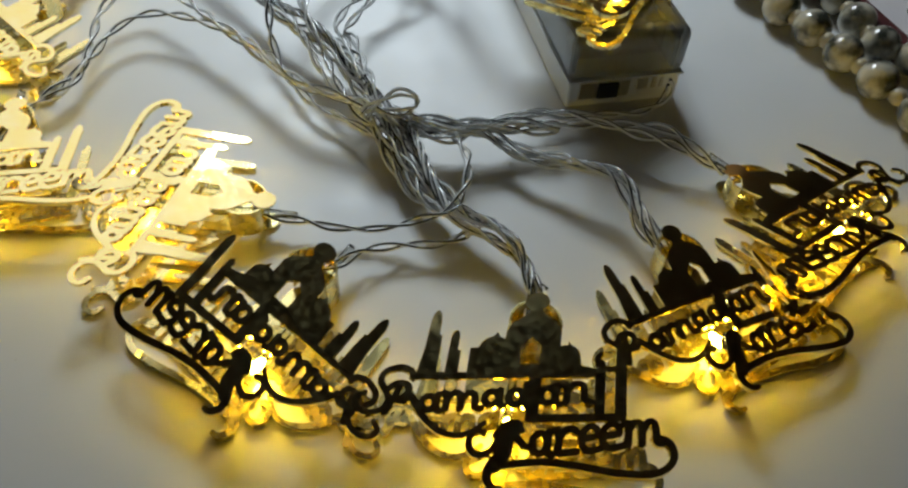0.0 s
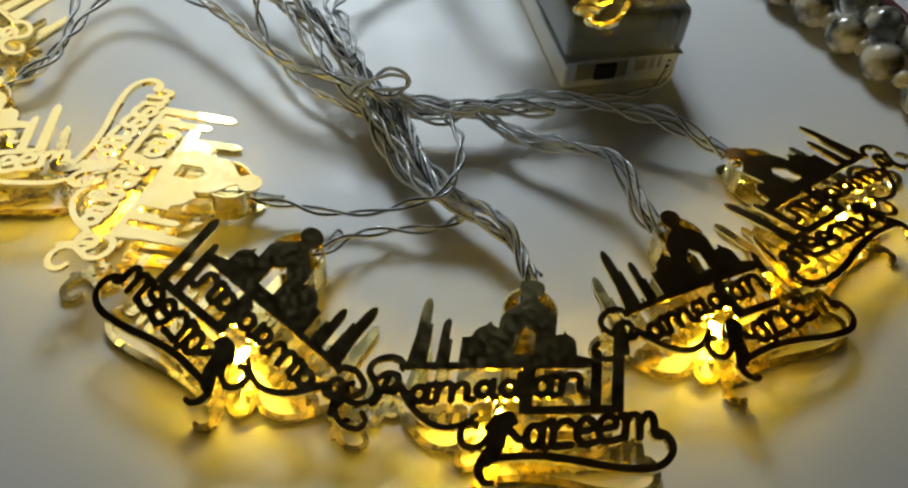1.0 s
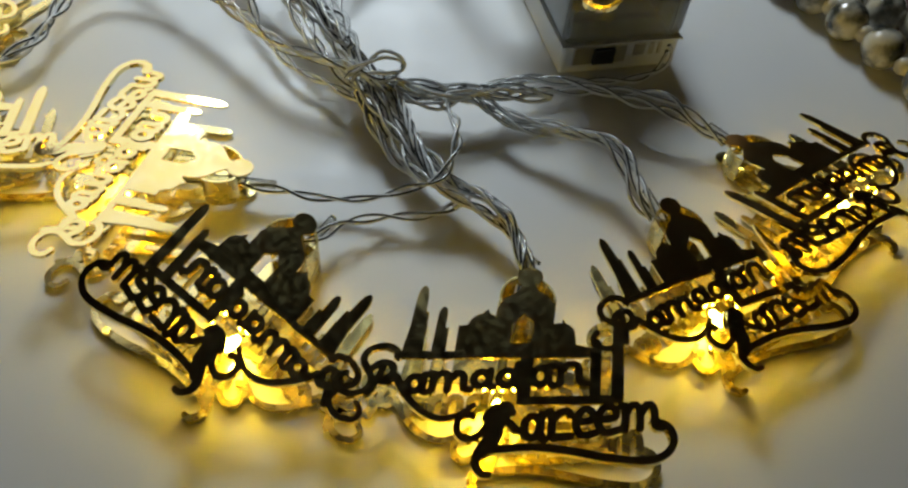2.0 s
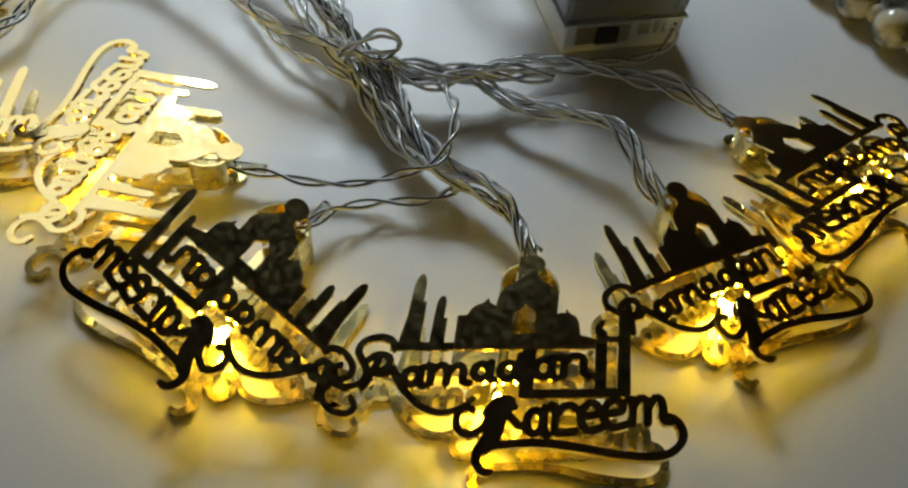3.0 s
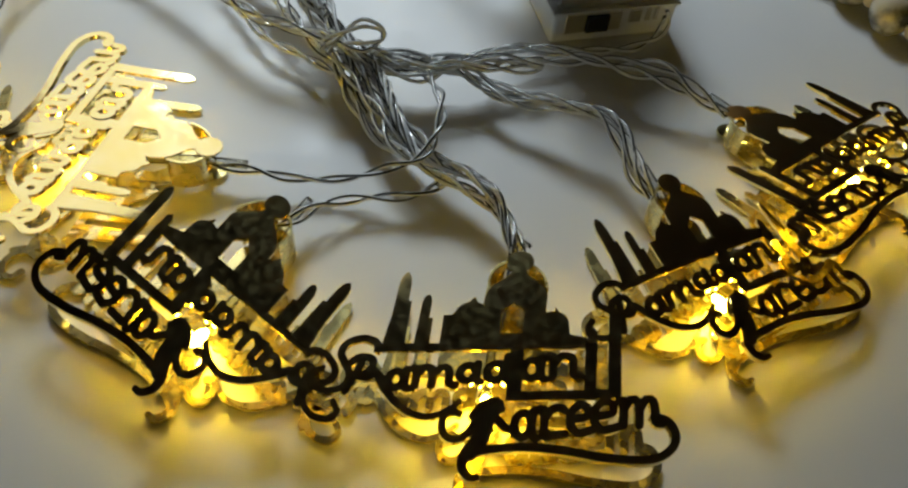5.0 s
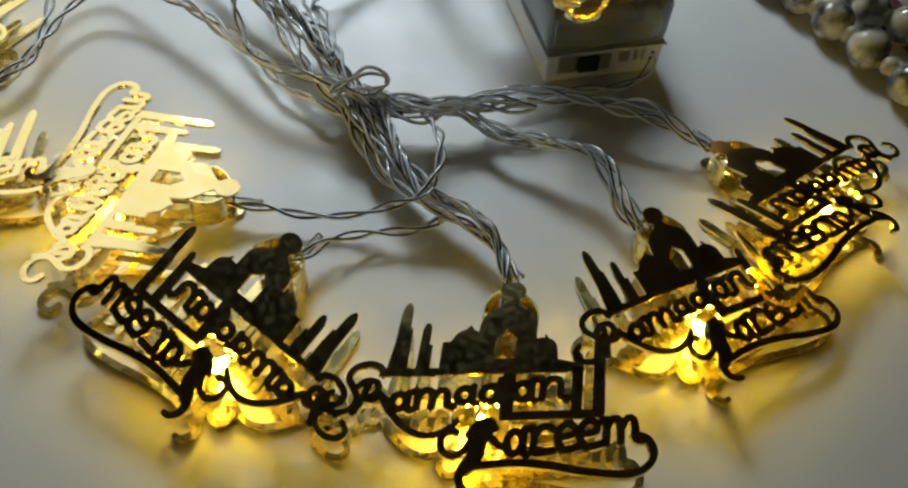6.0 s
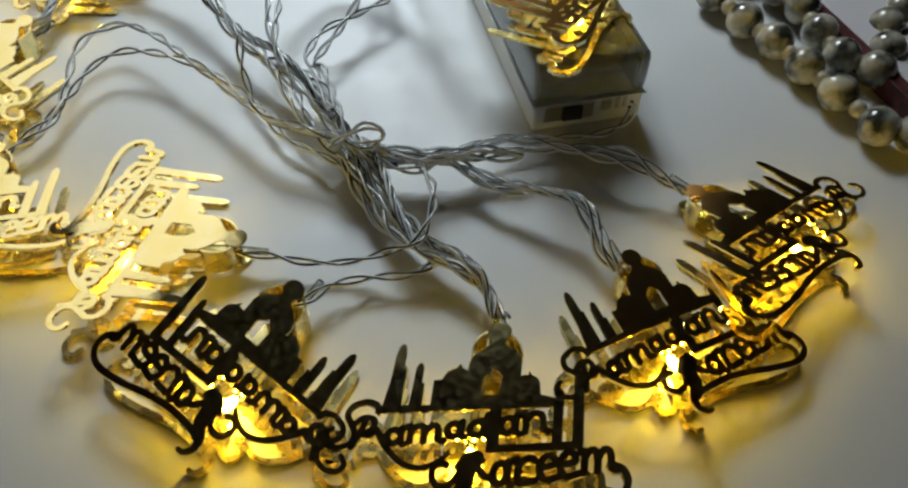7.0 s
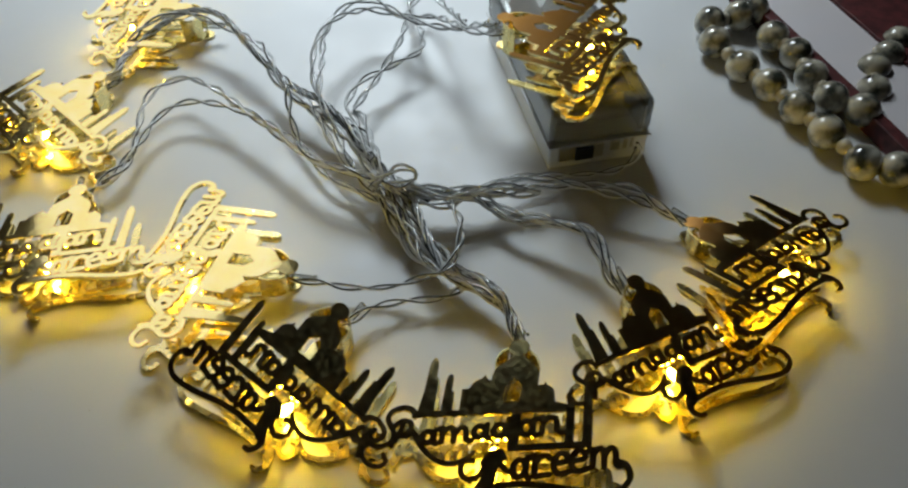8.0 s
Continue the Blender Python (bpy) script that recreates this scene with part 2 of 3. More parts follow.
def cut_sheet():
    s = Sheet()
    # mosque with side domes, main dome, ball and a pointed window
    outline = [(-7, -0.6), (-7, 6.2), (-5.6, 6.3)] + arc(-2.6, 6.2, 2.7, 165, 100, 4) + [(-2.2, 9.9)] + arc(-2.4, 6.2, 2.7, 75, 40, 3)
    outline += [(-0.7, 8.4), (-0.6, 10.0), (-0.2, 11.3), (0.6, 12.4), (1.7, 13.3), (2.8, 14.1), (3.4, 14.9), (3.5, 15.6)]
    outline += arc(4.8, 17.4, 2.45, 225, -45, 14) + [(6.1, 15.6), (6.2, 14.9), (6.8, 14.1), (7.9, 13.2), (9.0, 12.2), (9.7, 11.1), (10.0, 10.0)]
    outline += [(9.9, 8.6), (9.9, 6.6)] + arc(11.0, 4.2, 2.6, 110, 80, 3) + [(11.4, 7.7)]
    outline += arc(11.2, 4.2, 2.6, 70, 10, 4) + [(14, 2.2), (17.6, 1.2), (17.6, -0.6)]
    s.prism(outline, [(2.5, 2.6), (2.5, 6.7), (4.4, 8.8), (6.3, 6.9), (6.2, 2.6)])
    # bars, posts and minarets
    s.rect(-17.2, -6.9, -0.7, 0.8)
    s.rect(5.0, 22.3, -9.6, -8.0)
    s.rect(16.6, 18.6, -8.9, 0.9)
    s.prism([(16.9, 0.4), (17.0, 2.6), (17.7, 3.5), (18.5, 2.7), (18.5, 0.4)])
    s.rect(4.6, 6.9, -9.5, 0.0)
    s.prism([(20.3, -9.2), (20.4, 5.4), (20.7, 6.6), (21.2, 7.3), (21.6, 7.3), (22.1, 6.6), (22.4, 5.4), (22.5, -9.2)])
    s.prism([(-16.2, 0.3), (-15.5, 6.0), (-15.3, 12.6), (-15.0, 14.0), (-14.5, 14.9), (-14.0, 14.9), (-13.5, 14.0), (-13.3, 12.6), (-13.2, 9.0), (-12.7, 9.0), (-12.5, 0.3)])
    s.prism([(-11.1, 0.3), (-10.9, 8.8), (-10.6, 9.8), (-10.2, 10.2), (-9.9, 10.2), (-9.5, 9.8), (-9.3, 8.8), (-9.3, 5.6), (-8.7, 5.6), (-8.6, 0.3)])
    # scrolls
    s.stroke([(-16.4, -0.4), (-17.2, 1.0), (-19.2, 1.7), (-21.6, 0.8), (-22.2, -1.2), (-20.9, -3.3), (-20.2, -5.2), (-21.0, -7.0), (-23.4, -7.6), (-25.6, -6.4), (-26.0, -4.6), (-24.6, -3.7)], 1.3, 0.85)
    s.stroke([(-16.2, -4.2), (-14.6, -6.8), (-12.2, -9.6), (-9.6, -11.4), (-6.9, -12.0), (-4.4, -11.2), (-2.4, -9.7)], 1.3, 0.75)
    s.stroke([(2.9, -10.6), (1.8, -12.2), (1.6, -13.6), (1.4, -15.6), (0.2, -17.6)], 3.4, 0.8)
    s.stroke([(0.6, -12.6), (-0.6, -14.8), (-2.6, -15.7), (-4.3, -14.6), (-4.6, -12.4), (-3.4, -11.2), (-2.2, -11.6)], 1.3, 0.85)
    s.stroke([(0.4, -16.6), (-0.7, -18.4), (-0.7, -20.2), (0.5, -21.6), (1.6, -21.7)], 2.0, 0.5)
    s.stroke([(0.4, -17.8), (3.4, -17.4), (8.4, -17.2), (14.0, -17.9), (20.6, -19.3), (26.6, -19.8), (29.6, -18.6), (30.6, -16.4), (29.6, -14.0), (27.4, -13.0)], 1.35, 1.0)
    return s.bm


# letters of the cut-out script in a box one wide and one high: strokes from left to right
BOWL = arc(0.45, 0.5, 0.36, 60, 400, 12, 1.15)
GLYPHS = {
    "a": [BOWL, [(0.86, 1.0), (0.84, 0.5), (0.88, 0.1), (1.08, 0.02)]],
    "d": [BOWL, [(0.94, 1.3), (0.9, 0.5), (0.92, 0.1), (1.08, 0.02)]],
    "n": [[(-0.06, 0.9), (0.1, 1.0), (0.16, 0.5), (0.14, 0.0)], [(0.16, 0.6), (0.4, 0.98), (0.72, 0.9), (0.78, 0.5), (0.8, 0.1), (1.04, 0.02)]],
    "m": [[(-0.04, 0.9), (0.06, 1.0), (0.1, 0.5), (0.09, 0.0)], [(0.1, 0.6), (0.26, 0.98), (0.44, 0.9), (0.48, 0.5), (0.48, 0.0)], [(0.5, 0.6), (0.66, 0.98), (0.82, 0.9), (0.87, 0.5), (0.88, 0.1), (1.04, 0.02)]],
    "r": [[(-0.04, 0.9), (0.16, 1.0), (0.24, 0.5), (0.22, 0.0), (0.5, 0.0), (1.0, 0.04)], [(0.24, 0.6), (0.5, 0.95), (0.8, 0.98), (0.98, 0.86)]],
    "e": [[(0.12, 0.5), (0.6, 0.54), (0.86, 0.66), (0.78, 0.94), (0.45, 1.02), (0.14, 0.72), (0.14, 0.3), (0.4, 0.0), (0.76, 0.02), (1.06, 0.1)]],
    "R": [[(0.5, 1.0), (0.36, 0.5), (0.12, 0.0)], [(0.1, 0.86), (0.4, 1.06), (0.8, 0.98), (0.86, 0.72), (0.6, 0.5), (0.36, 0.46)], [(0.46, 0.46), (0.72, 0.4), (1.0, 0.52), (1.3, 0.3)]],
    "K": [[(0.1, 0.55), (0.4, 1.0), (0.75, 1.02), (1.0, 0.75)], [(0.62, 0.55), (0.9, 0.4), (1.2, 0.1), (1.5, 0.06)]],
}
RAMADAN = [("R", -20.9, -16.2, -7.6, -2.0), ("a", -14.4, -10.9, -7.4, -4.0), ("m", -10.4, -3.7, -6.9, -3.6), ("a", -3.3, 0.2, -6.4, -3.1), ("d", 0.9, 4.6, -6.4, -2.9), ("a", 6.6, 10.3, -6.2, -2.3), ("n", 10.9, 15.9, -5.8, -1.9)]
KAREEM = [("K", -0.6, 4.2, -14.6, -9.9), ("a", 6.0, 9.6, -16.0, -11.3), ("r", 9.9, 14.0, -15.5, -10.9), ("e", 14.3, 18.0, -15.2, -10.7), ("e", 17.9, 21.8, -14.8, -10.3), ("m", 22.2, 28.4, -14.3, -9.9)]


def lettering(word):
    s = Sheet(0.0035)
    s.count = 34
    for letter, u0, u1, v0, v1 in word:
        for line in GLYPHS[letter]:
            s.stroke([(u0 + a * (u1 - u0), v0 + b * (v1 - v0)) for a, b in line], 1.3 if letter in "RK" else 1.38, 1.0, 0.6)
    return s.bm


def strap_mesh():
    """The upright band that joins the two domes, bent round their tops, with a slot for the wires; its height runs from 0 to 1."""
    bm = bmesh.new()
    n, heights = 22, (0.02, 0.26, 0.76, 1.0)
    walls = []
    for k in range(n + 1):
        a = radians(188 - 196 * k / n)
        walls.append([[bm.verts.new((4.9 + LEAN * 12 + (4.9 + g) * math.copysign(abs(math.cos(a)) ** 0.95, math.cos(a)), 12.4 + (5.3 + g) * math.copysign(abs(math.sin(a)) ** 1.0, math.sin(a)), z)) for z in heights] for g in (0.0, 0.35)])
    for k in range(n):
        p, q = walls[k], walls[k + 1]
        slot = 9 <= k < 13
        for h in range(3):
            if slot and h == 1:
                continue
            for g in (0, 1):
                bm.faces.new((p[g][h], p[g][h + 1], q[g][h + 1], q[g][h]))
        for h in (0, 3):
            bm.faces.new((p[0][h], p[1][h], q[1][h], q[0][h]))
    for w in (walls[0], walls[-1]):
        for h in range(3):
            bm.faces.new((w[0][h], w[1][h], w[1][h + 1], w[0][h + 1]))
    return bm


def ornament(x, y, top, base, turn, pitch, roll, bend, reverse):
    """One lamp ornament: two cut sheets, the lower lying flat on its support and the upper a little tilted and bent, all in mm."""
    root = thing("lantern_ornament", "gold sheet-metal mosque and greeting cut-out with a lit warm lamp", "ornament", "ornaments of the light string")
    root.matrix_basis = pose(x * MM, y * MM, base * MM, 0, 0, turn)
    side = -1.0 if reverse else 1.0

    def upper(u, v):
        a, b, c = bend
        return top - base + v * math.sin(radians(pitch)) - side * u * math.sin(radians(roll)) + a * (u / 20) ** 2 + b * (v / 15) ** 2 + c * u * v / 300

    def laid(bm, height):
        for w in bm.verts:
            u, v, z = w.co
            w.co = Vector((side * u * MM, v * MM, height(u, v, z) * MM))
        return bm

    for name, gold, height in (("front_plate", GOLD, lambda u, v, z: upper(u, v) + z), ("back_plate", SATIN_GOLD, lambda u, v, z: 0.75 + z)):
        plate = part(name, laid(cut_sheet(), height), gold, root)
        part("lettering", laid(lettering(RAMADAN), height), gold, plate, "cut-out word Ramadan in gold")
        part("lettering", laid(lettering(KAREEM), height), gold, plate, "cut-out word Kareem in gold")
    part("strap", laid(strap_mesh(), lambda u, v, z: 0.75 + (upper(u, v) - 0.75) * z), SATIN_GOLD, root, "bent gold joining band")
    bm = bmesh.new()
    bmesh.ops.create_uvsphere(bm, u_segments=12, v_segments=8, radius=1.0)
    for v in bm.verts:
        v.co = Vector((v.co.x + 0.6, v.co.y * 2.0 - 8.2, v.co.z))
    part("led_bulb", laid(bm, lambda u, v, z: 5.0 + z), LED, root, "glowing warm white lamp", True)
    bm = bmesh.new()
    tube(bm, spline([(0.8, -6.0, -0.2), (2.6, 4, -0.2), (6.0, 15, 0), (7.6, 25, 0.4)], 1.0), 0.9, 8)
    part("lamp_lead", laid(bm, lambda u, v, z: 5.0 + z), SLEEVE, root, "clear sleeve of the lamp wires", True)


# centre of the upper sheet, its height, that of the support, turn, pitch, roll, bend, and whether it lies face down
ORNAMENTS = [
    (48.8, 125.1, 9.3, 0.0, 0.7, 0.0, -2.3, (0.3, -0.3, -0.3), False),
    (88.1, 144.8, 8.9, 0.0, 27.1, -0.6, 5.2, (-0.7, -0.2, 0.2), False),
    (122.5, 176.3, 9.2, 0.0, 35.5, -4.3, 1.7, (-0.9, -0.7, -1.1), True),
    (8.1, 134.5, 10.1, 0.0, -38.9, -2.0, 5.5, (-0.2, -0.7, 1.4), True),
    (-20.9, 167.0, 9.3, 0.0, -106.7, -3.3, -0.8, (0.2, -0.5, 0.1), True),
    (-68.6, 179.3, 9.4, 0.0, 13.3, -4.2, 4.0, (0, 0, 0), False),
    (-79.0, 230.5, 9.5, 0.0, -41.4, -1.5, 3.0, (0, 0, 0), True),
    (75.1, 242.8, 32.0, 22.2, 56.4, 1.7, 0.2, (0, 0, 0), True),
    (-66.2, 281.5, 9.9, 0.0, -102.0, -2.0, 2.5, (0, 0, 0), True),
]
for row in ORNAMENTS:
    ornament(*row)


# ---- wires ----
ROUTES = [
    (3, [(-71.6, 251.3, 5.6), (-69.3, 254.1, 6.4), (-69.2, 263.5, 8), (-61.4, 275.9, 11.2), (-51.9, 281.2, 12.8), (-38.9, 276.2, 12.8), (-26.8, 264.2, 12), (-17.7, 252.2, 11.2), (-9.7, 240.3, 10.4), (1.3, 231.2, 10.4), (10.0, 223.0, 10.4), (16.8, 211.6, 9.6), (22.8, 201.0, 9.6), (28.5, 190.2, 8.8), (34.3, 177.8, 8), (39.7, 169.1, 7.2)]),
    (1, [(-64.0, 200.0, 5), (-55.7, 208.2, 6), (-55.1, 222.7, 7), (-56.0, 235.6, 8), (-53.3, 243.6, 9), (-45.5, 248.5, 9), (-34.6, 241.6, 10), (-22.2, 229.3, 11), (-11.0, 219.3, 12), (-0.2, 207.4, 12), (9.5, 202.0, 12), (17.8, 198.6, 12), (26.0, 194.6, 10), (34.0, 193.3, 8)]),
    (1, [(-63.7, 198.9, 5), (-55.0, 215.8, 6), (-50.8, 231.0, 7), (-43.2, 237.3, 8), (-31.6, 234.9, 9), (-19.5, 227.2, 10), (-7.3, 214.8, 10), (3.9, 205.5, 10), (14.3, 201.3, 10), (22.0, 192.3, 9), (29.6, 181.1, 8), (37.5, 171.6, 7)]),
    (1, [(-10.8, 238.4, 13), (-9.5, 230.3, 8), (-6.1, 222.6, 4), (3.0, 208.3, 4), (13.9, 199.9, 5), (22.6, 191.9, 6), (27.9, 183.0, 6)]),
    (2, [(17.1, 208.0, 11), (7.5, 222.3, 11), (1.6, 230.4, 12), (-1.9, 242.7, 14), (-2.2, 261.5, 16), (3.0, 275.2, 16), (12.1, 283.4, 14), (24.3, 277.7, 13), (36.3, 269.5, 16), (46.5, 254.4, 24), (54.4, 244.4, 30)]),
    (1, [(18.3, 210.2, 6.8), (10.3, 230.3, 6.8), (7.2, 236.0, 7.5), (10.9, 247.2, 8.2), (18.6, 253.4, 9), (24.9, 259.1, 9), (29.9, 264.2, 9), (29.7, 275.6, 8.2), (25.9, 290.6, 6.8), (22.3, 318.4, 4.5)]),
    (1, [(19.3, 208.7, 7), (12.5, 231.4, 7), (9.8, 233.0, 8), (16.1, 248.0, 9), (22.8, 264.0, 12), (24.4, 273.3, 12), (26.1, 289.2, 10), (31.7, 296.8, 10), (39.1, 280.8, 14), (44.7, 259.4, 22)]),
    (1, [(18.2, 194.9, 13), (22.7, 196.8, 15), (26.2, 197.1, 17), (29.8, 196.8, 16), (30.2, 196.0, 14), (26.1, 194.2, 13), (20.3, 196.8, 12), (18.1, 194.7, 11)]),
    (2, [(18.1, 203.3, 8.5), (27.6, 195.4, 9.3), (37.2, 192.0, 9.3), (46.8, 195.4, 9.3), (56.7, 199.4, 8.5), (68.3, 199.9, 7.6), (81.1, 198.1, 7.6), (91.7, 195.2, 8.5), (97.9, 191.1, 7.6), (104.7, 187.2, 6)]),
    (1, [(26.0, 195.3, 12), (37.2, 195.8, 10), (48.6, 198.6, 8), (60.5, 205.1, 6), (76.0, 207.7, 4), (86.6, 210.3, 3), (92.7, 212.8, 4), (94.8, 213.3, 8), (93.6, 211.8, 12)]),
    (3, [(20.5, 202.3, 6.8), (30.6, 198.0, 6.8), (42.0, 197.2, 7.6), (49.3, 194.8, 7.6), (57.0, 187.6, 7.6), (66.1, 183.2, 8.5), (74.6, 179.8, 9.3), (79.2, 174.3, 8.5), (81.8, 166.8, 6.8), (84.9, 163.7, 5.1)]),
    (1, [(37.2, 197.2, 7.6), (41.2, 188.1, 9.3), (42.7, 177.2, 11), (39.3, 167.2, 10.2), (31.6, 165.8, 6.8), (22.5, 165.3, 4.2), (13.5, 165.5, 4), (6.6, 166.9, 4.2), (-1.8, 167.7, 4.2)]),
    (1, [(32.7, 175.7, 7), (39.7, 169.4, 5), (43.4, 166.2, 4), (37.5, 162.0, 4), (27.2, 160.8, 4), (20.0, 157.8, 5), (15.5, 153.4, 6), (12.7, 151.6, 6)]),
    (3, [(20.8, 197.7, 7), (26.2, 185.1, 6), (31.2, 174.5, 6), (38.2, 167.6, 7), (46.3, 163.7, 7), (52.4, 159.0, 7), (56.0, 153.7, 6), (57.2, 146.4, 6)]),
    (3, [(1.1, 231.8, 9), (8.8, 224.1, 8), (16.8, 208.8, 7), (23.7, 198.3, 6), (29.9, 186.2, 6), (36.1, 174.5, 6), (41.2, 168.5, 6), (47.9, 164.2, 6), (53.3, 157.0, 6), (56.8, 148.1, 6)]),
    (2, [(-17.5, 250.6, 11), (-6.6, 236.3, 9), (2.8, 223.3, 8), (12.8, 206.4, 8), (20.8, 197.9, 8), (30.7, 194.9, 8), (42.0, 194.9, 8), (51.8, 197.7, 7), (65.0, 199.0, 7)]),
    (1, [(17.4, 198.9, 6), (27.4, 195.3, 6), (33.5, 181.1, 8), (38.9, 171.9, 9), (43.4, 166.7, 8), (45.2, 166.5, 6), (42.0, 164.3, 4)]),
]


def cable():
    root = thing("light_string_cable", "tangled bundle of clear twisted silver wires on the table", "cable")
    rng = random.Random(4)
    for pairs, pts in ROUTES:
        line = spline([(a * MM, b * MM, c * MM) for a, b, c in pts], 0.8 * MM)
        for p in range(pairs):
            turn0, wind0 = rng.uniform(0, 6.28), rng.uniform(0, 6.28)
            lines = ([], [])
            nrm, far = None, 0.0
            for i, q in enumerate(line):
                d = (line[min(i + 1, len(line) - 1)] - line[max(i - 1, 0)]).normalized()
                if nrm is None:
                    nrm = d.cross(Vector((0, 0, 1))).normalized()
                nrm = (nrm - d * nrm.dot(d)).normalized()
                bi = d.cross(nrm)
                if i:
                    far += (q - line[i - 1]).length
                w = turn0 + far / (58 * MM) * 6.28 + p * 2 * math.pi / pairs
                mid = q + (1.5 * MM * (math.cos(w) * nrm + math.sin(w) * bi) if pairs > 1 else Vector())
                tw = wind0 + far / (19 * MM) * 6.28
                for k in (0, 1):
                    a = tw + k * math.pi
                    r = (0.74 + 0.34 * noise.noise(Vector((far * 60, p * 7 + k, turn0)))) * MM
                    c = mid + r * (math.cos(a) * nrm + math.sin(a) * bi)
                    c.z = max(c.z, 0.6 * MM)
                    lines[k].append(c)
            for ln in lines:
                bm = bmesh.new()
                tube(bm, ln, 0.43 * MM, 8)
                part("wire", bm, WIRE, root, smooth=True)


cable()


# ---- battery box ----
def battery_box():
    root = thing("battery_box", "clear plastic battery box with two cells and a black switch", "battery box")
    root.matrix_basis = pose(0.0690, 0.2141, 0, 0, 0, 12.6)
    w, l, h = 31 * MM, 74 * MM, 22 * MM
    bm = bmesh.new()
    box(bm, 0, w, 0, l, 0.2 * MM, 8.6 * MM, 1.0 * MM)
    part("tray", bm, TRAY, root, "translucent grey plastic tray")
    bm = bmesh.new()
    box(bm, -0.4 * MM, w + 0.4 * MM, -0.4 * MM, l + 0.4 * MM, 8.7 * MM, h, 2.6 * MM)
    part("lid", bm, CLEAR, root, "clear glossy plastic lid")
    for x, mat in ((8.6, CELL), (22.4, CELL)):
        bm = bmesh.new()
        bmesh.ops.create_cone(bm, cap_ends=True, segments=24, radius1=6.15 * MM, radius2=6.15 * MM, depth=50 * MM, matrix=pose(x * MM, 38 * MM, 14.9 * MM, 90))
        cell = part("battery", bm, mat, root, "wrapped battery cell", True)
        bm = bmesh.new()
        bmesh.ops.create_cone(bm, cap_ends=True, segments=16, radius1=2.4 * MM, radius2=2.4 * MM, depth=2 * MM, matrix=pose(x * MM, 12 * MM, 15 * MM, 90))
        part("terminal", bm, METAL, cell, "nickel terminal")
        bm = bmesh.new()
        bmesh.ops.create_cone(bm, cap_ends=True, segments=24, radius1=6.3 * MM, radius2=6.3 * MM, depth=16 * MM, matrix=pose(x * MM, 24 * MM, 15 * MM, 90))
        part("label_band", bm, CELL_BLUE, cell, "blue band of the battery wrap", True)
    # filler block, added to close off the dark hollow behind the lid's front
    bm = bmesh.new()
    box(bm, 1.6 * MM, w - 1.6 * MM, 1.2 * MM, 9.5 * MM, 8.8 * MM, 19.2 * MM, 1.4 * MM)
    part("end_block", bm, CLEAR, root, "frosted plastic block filling the front end of the lid")
    # added pale strips stand in for bright reflected lines along the lid
    for x, top in ((0.9, 20.4), (2.0, 17.0), (29.0, 17.0), (30.1, 20.4)):
        bm = bmesh.new()
        box(bm, (x - 0.35) * MM, (x + 0.35) * MM, 3 * MM, l - 3 * MM, 8.6 * MM, top * MM, 0.1 * MM)
        part("gleam_strip", bm, GLEAM, root, "pale strip for the bright streaks inside the lid")
    bm = bmesh.new()
    box(bm, 8 * MM, 13.6 * MM, -1.4 * MM, 1 * MM, 3.4 * MM, 7.8 * MM, 0.3 * MM)
    part("switch", bm, BLACK, root, "black slide switch")
    bm = bmesh.new()
    box(bm, 3 * MM, 17 * MM, -0.35 * MM, 1 * MM, 3.0 * MM, 8.2 * MM, 0.2 * MM)
    part("switch_slot", bm, METAL, root, "grey switch recess")
    for x0, x1 in ((19.0, 22.0), (23.2, 24.4), (25.4, 26.4)):
        bm = bmesh.new()
        box(bm, x0 * MM, x1 * MM, -0.3 * MM, 1 * MM, 4.6 * MM, 8.0 * MM, 0.15 * MM)
        part("contact_slot", bm, METAL, root, "small metal contact")
    # added pale strip gives the seam of lid and tray its highlight line
    bm = bmesh.new()
    box(bm, -0.5 * MM, w + 0.5 * MM, -0.5 * MM, l + 0.5 * MM, 8.4 * MM, 9.0 * MM, 0.25 * MM)
    part("seam_highlight", bm, TRAY, root, "pale strip for the highlight where lid and tray meet")


battery_box()


# ---- beads and booklet ----
BEAD_ROWS = [
    [(149.1, 293.8), (142.7, 289.3), (131.7, 285.6), (130.6, 273.0), (137.0, 259.0), (143.3, 248.7), (148.9, 237.0), (154.7, 225.2), (161.2, 211.3), (170.3, 208.1), (176.7, 200.7)],
    [(151.7, 276.4), (156.8, 266.2), (158.3, 253.5), (161.2, 241.9), (169.3, 235.7), (175.8, 245.3), (179.9, 257.3), (187.3, 264.5), (193.5, 272.7)],
]


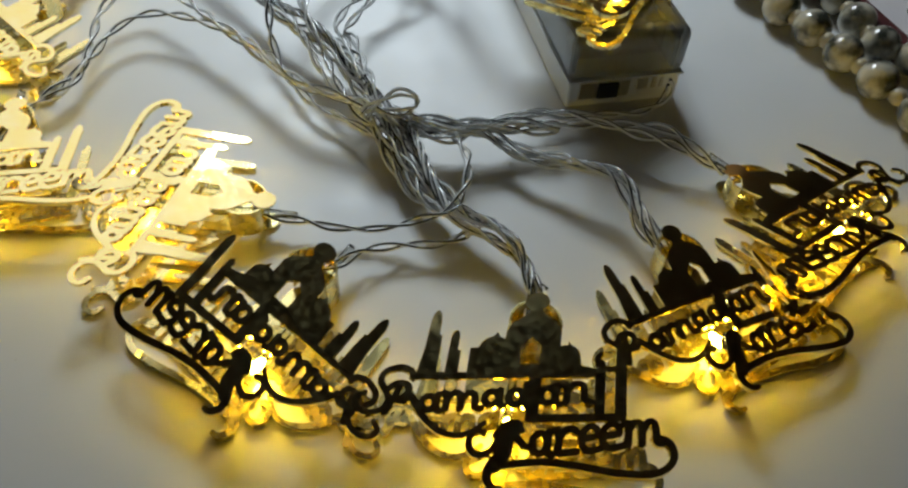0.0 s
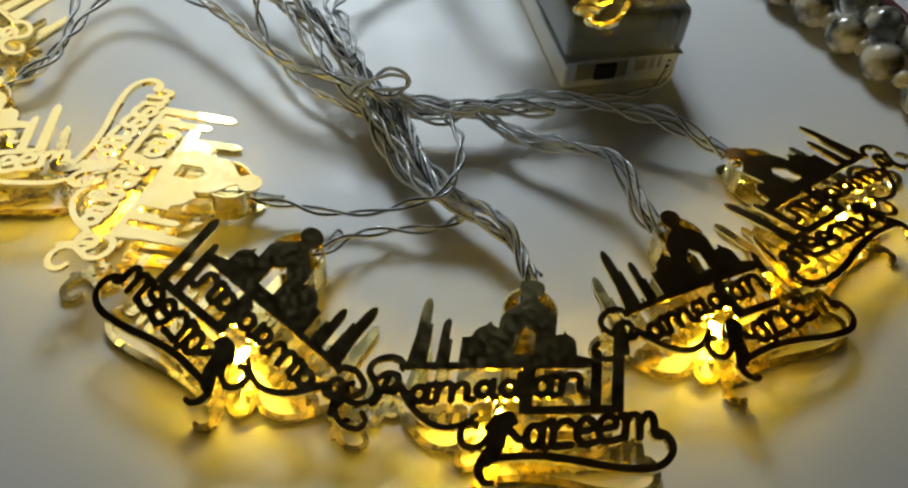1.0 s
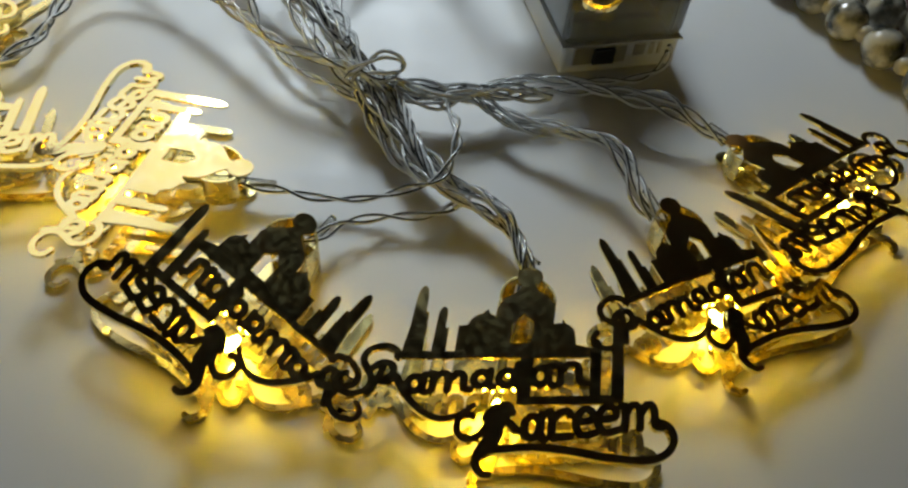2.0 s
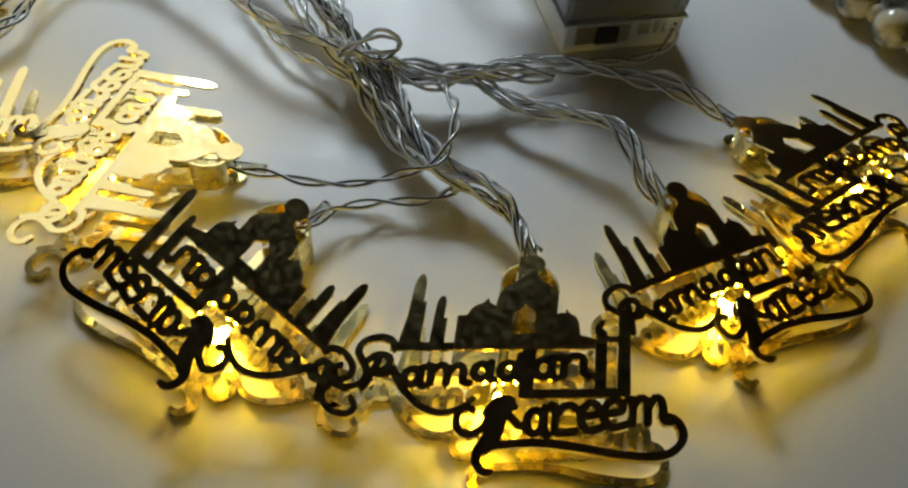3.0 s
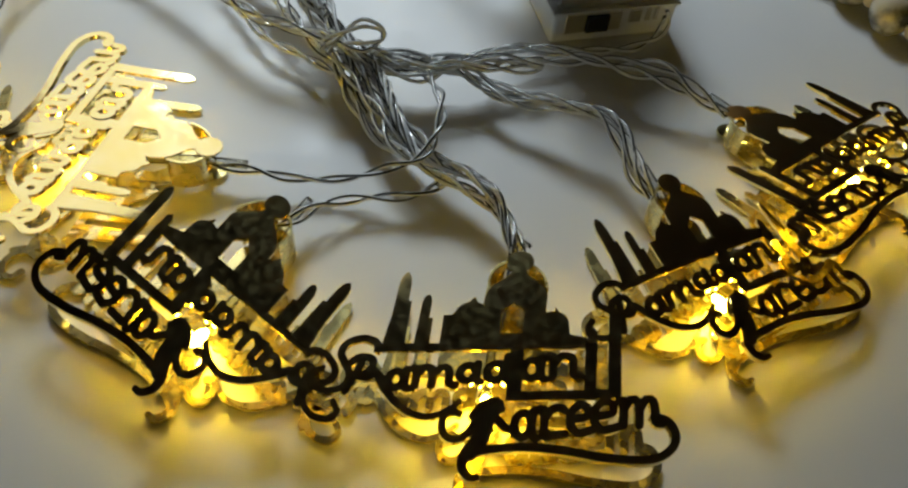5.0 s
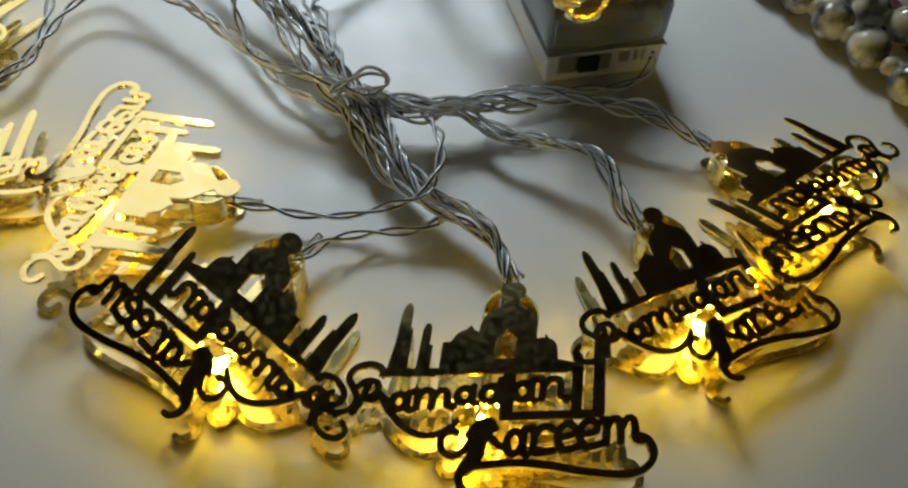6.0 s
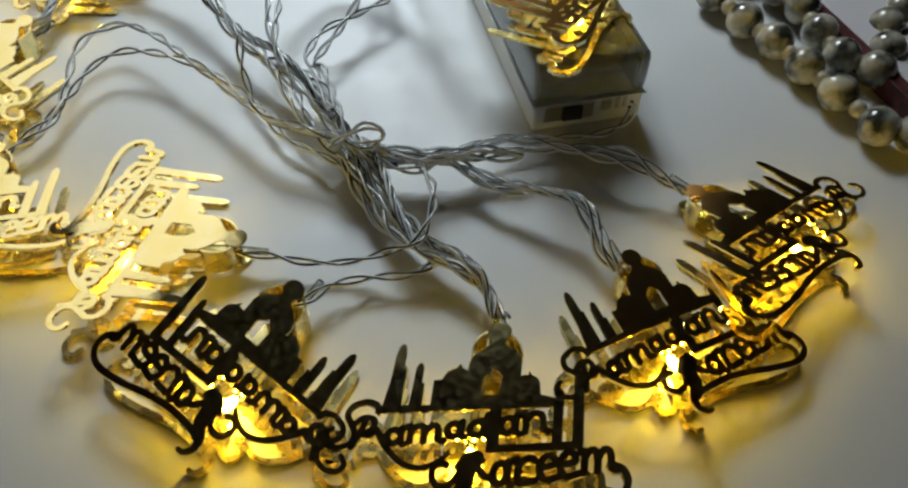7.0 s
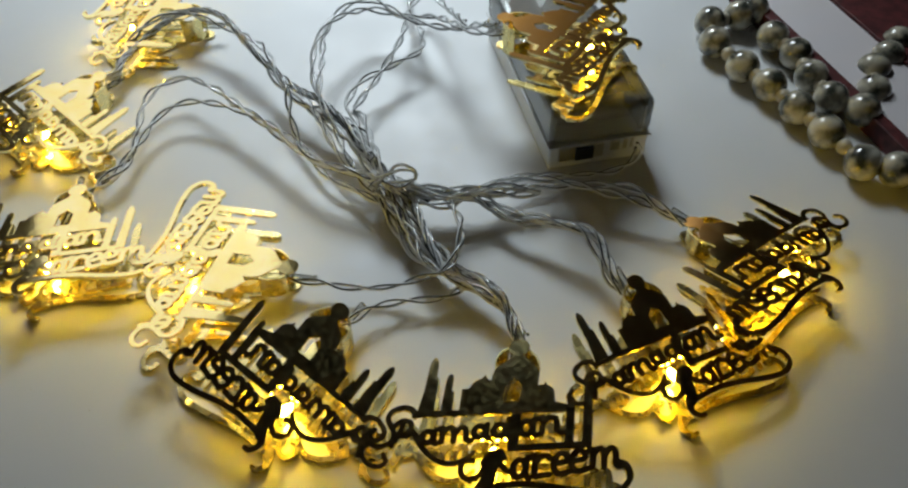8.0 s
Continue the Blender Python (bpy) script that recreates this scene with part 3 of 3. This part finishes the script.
def bead_string():
    root = thing("bead_string", "string of marbled pearl grey and cream beads", "beads")
    rng = random.Random(9)
    bm = bmesh.new()
    bmesh.ops.create_uvsphere(bm, u_segments=20, v_segments=14, radius=5.5 * MM)
    me = mesh_of(bm, "bead", BEAD, True)
    bm = bmesh.new()
    bmesh.ops.create_uvsphere(bm, u_segments=14, v_segments=8, radius=2.4 * MM)
    small = mesh_of(bm, "spacer_bead", CREAM, True)
    for row in BEAD_ROWS:
        for x, y in row:
            ob = new("bead", me)
            ob.parent = root
            ob.matrix_basis = pose(x * MM, y * MM, 5.6 * MM, rng.uniform(0, 360), rng.uniform(0, 360), rng.uniform(0, 360))
        for (x, y), (x2, y2) in zip(row, row[1:]):
            ob = new("spacer_bead", small)
            ob.parent = root
            ob.matrix_basis = pose((x + x2) / 2 * MM, (y + y2) / 2 * MM, 5.6 * MM)
        bm = bmesh.new()
        tube(bm, spline([(x * MM, y * MM, 5.6 * MM) for x, y in row], 2 * MM), 0.7 * MM)
        part("cord", bm, CORD, root, "thin cream cord", True)


bead_string()


def booklet():
    root = thing("booklet", "off-white booklet with maroon edges under the beads", "booklet")
    root.matrix_basis = pose(0.1538, 0.2883, 0, 0, 0, -72)
    for name, b, mat in (("cover", (-60, 90, 2.4, 26, 0.3, 6.4), PAPER), ("spine", (-60, 90, -2.4, 2.2, 0.2, 6.8), MAROON), ("fore_edge", (-60, 90, 26.2, 60, 0.2, 7.4), MAROON)):
        bm = bmesh.new()
        box(bm, *[q * MM for q in b], 0.4 * MM)
        part(name, bm, mat, root)


booklet()


def crumbs():
    """Tiny specks on the table."""
    rng = random.Random(21)
    bm = bmesh.new()
    for _ in range(9):
        x, y = rng.choice([(-0.03, 0.225), (-0.045, 0.13), (0.09, 0.24), (0.02, 0.18), (0.14, 0.13)])
        geo = bmesh.ops.create_icosphere(bm, subdivisions=1, radius=rng.uniform(0.08, 0.15) * MM)
        bmesh.ops.translate(bm, verts=geo["verts"], vec=(x + rng.gauss(0, 0.022), y + rng.gauss(0, 0.018), 0.1 * MM))
    tagged(new("crumbs", mesh_of(bm, "crumbs", CREAM)), "tiny pale specks of dust on the table", "dust", kind="stuff")


crumbs()
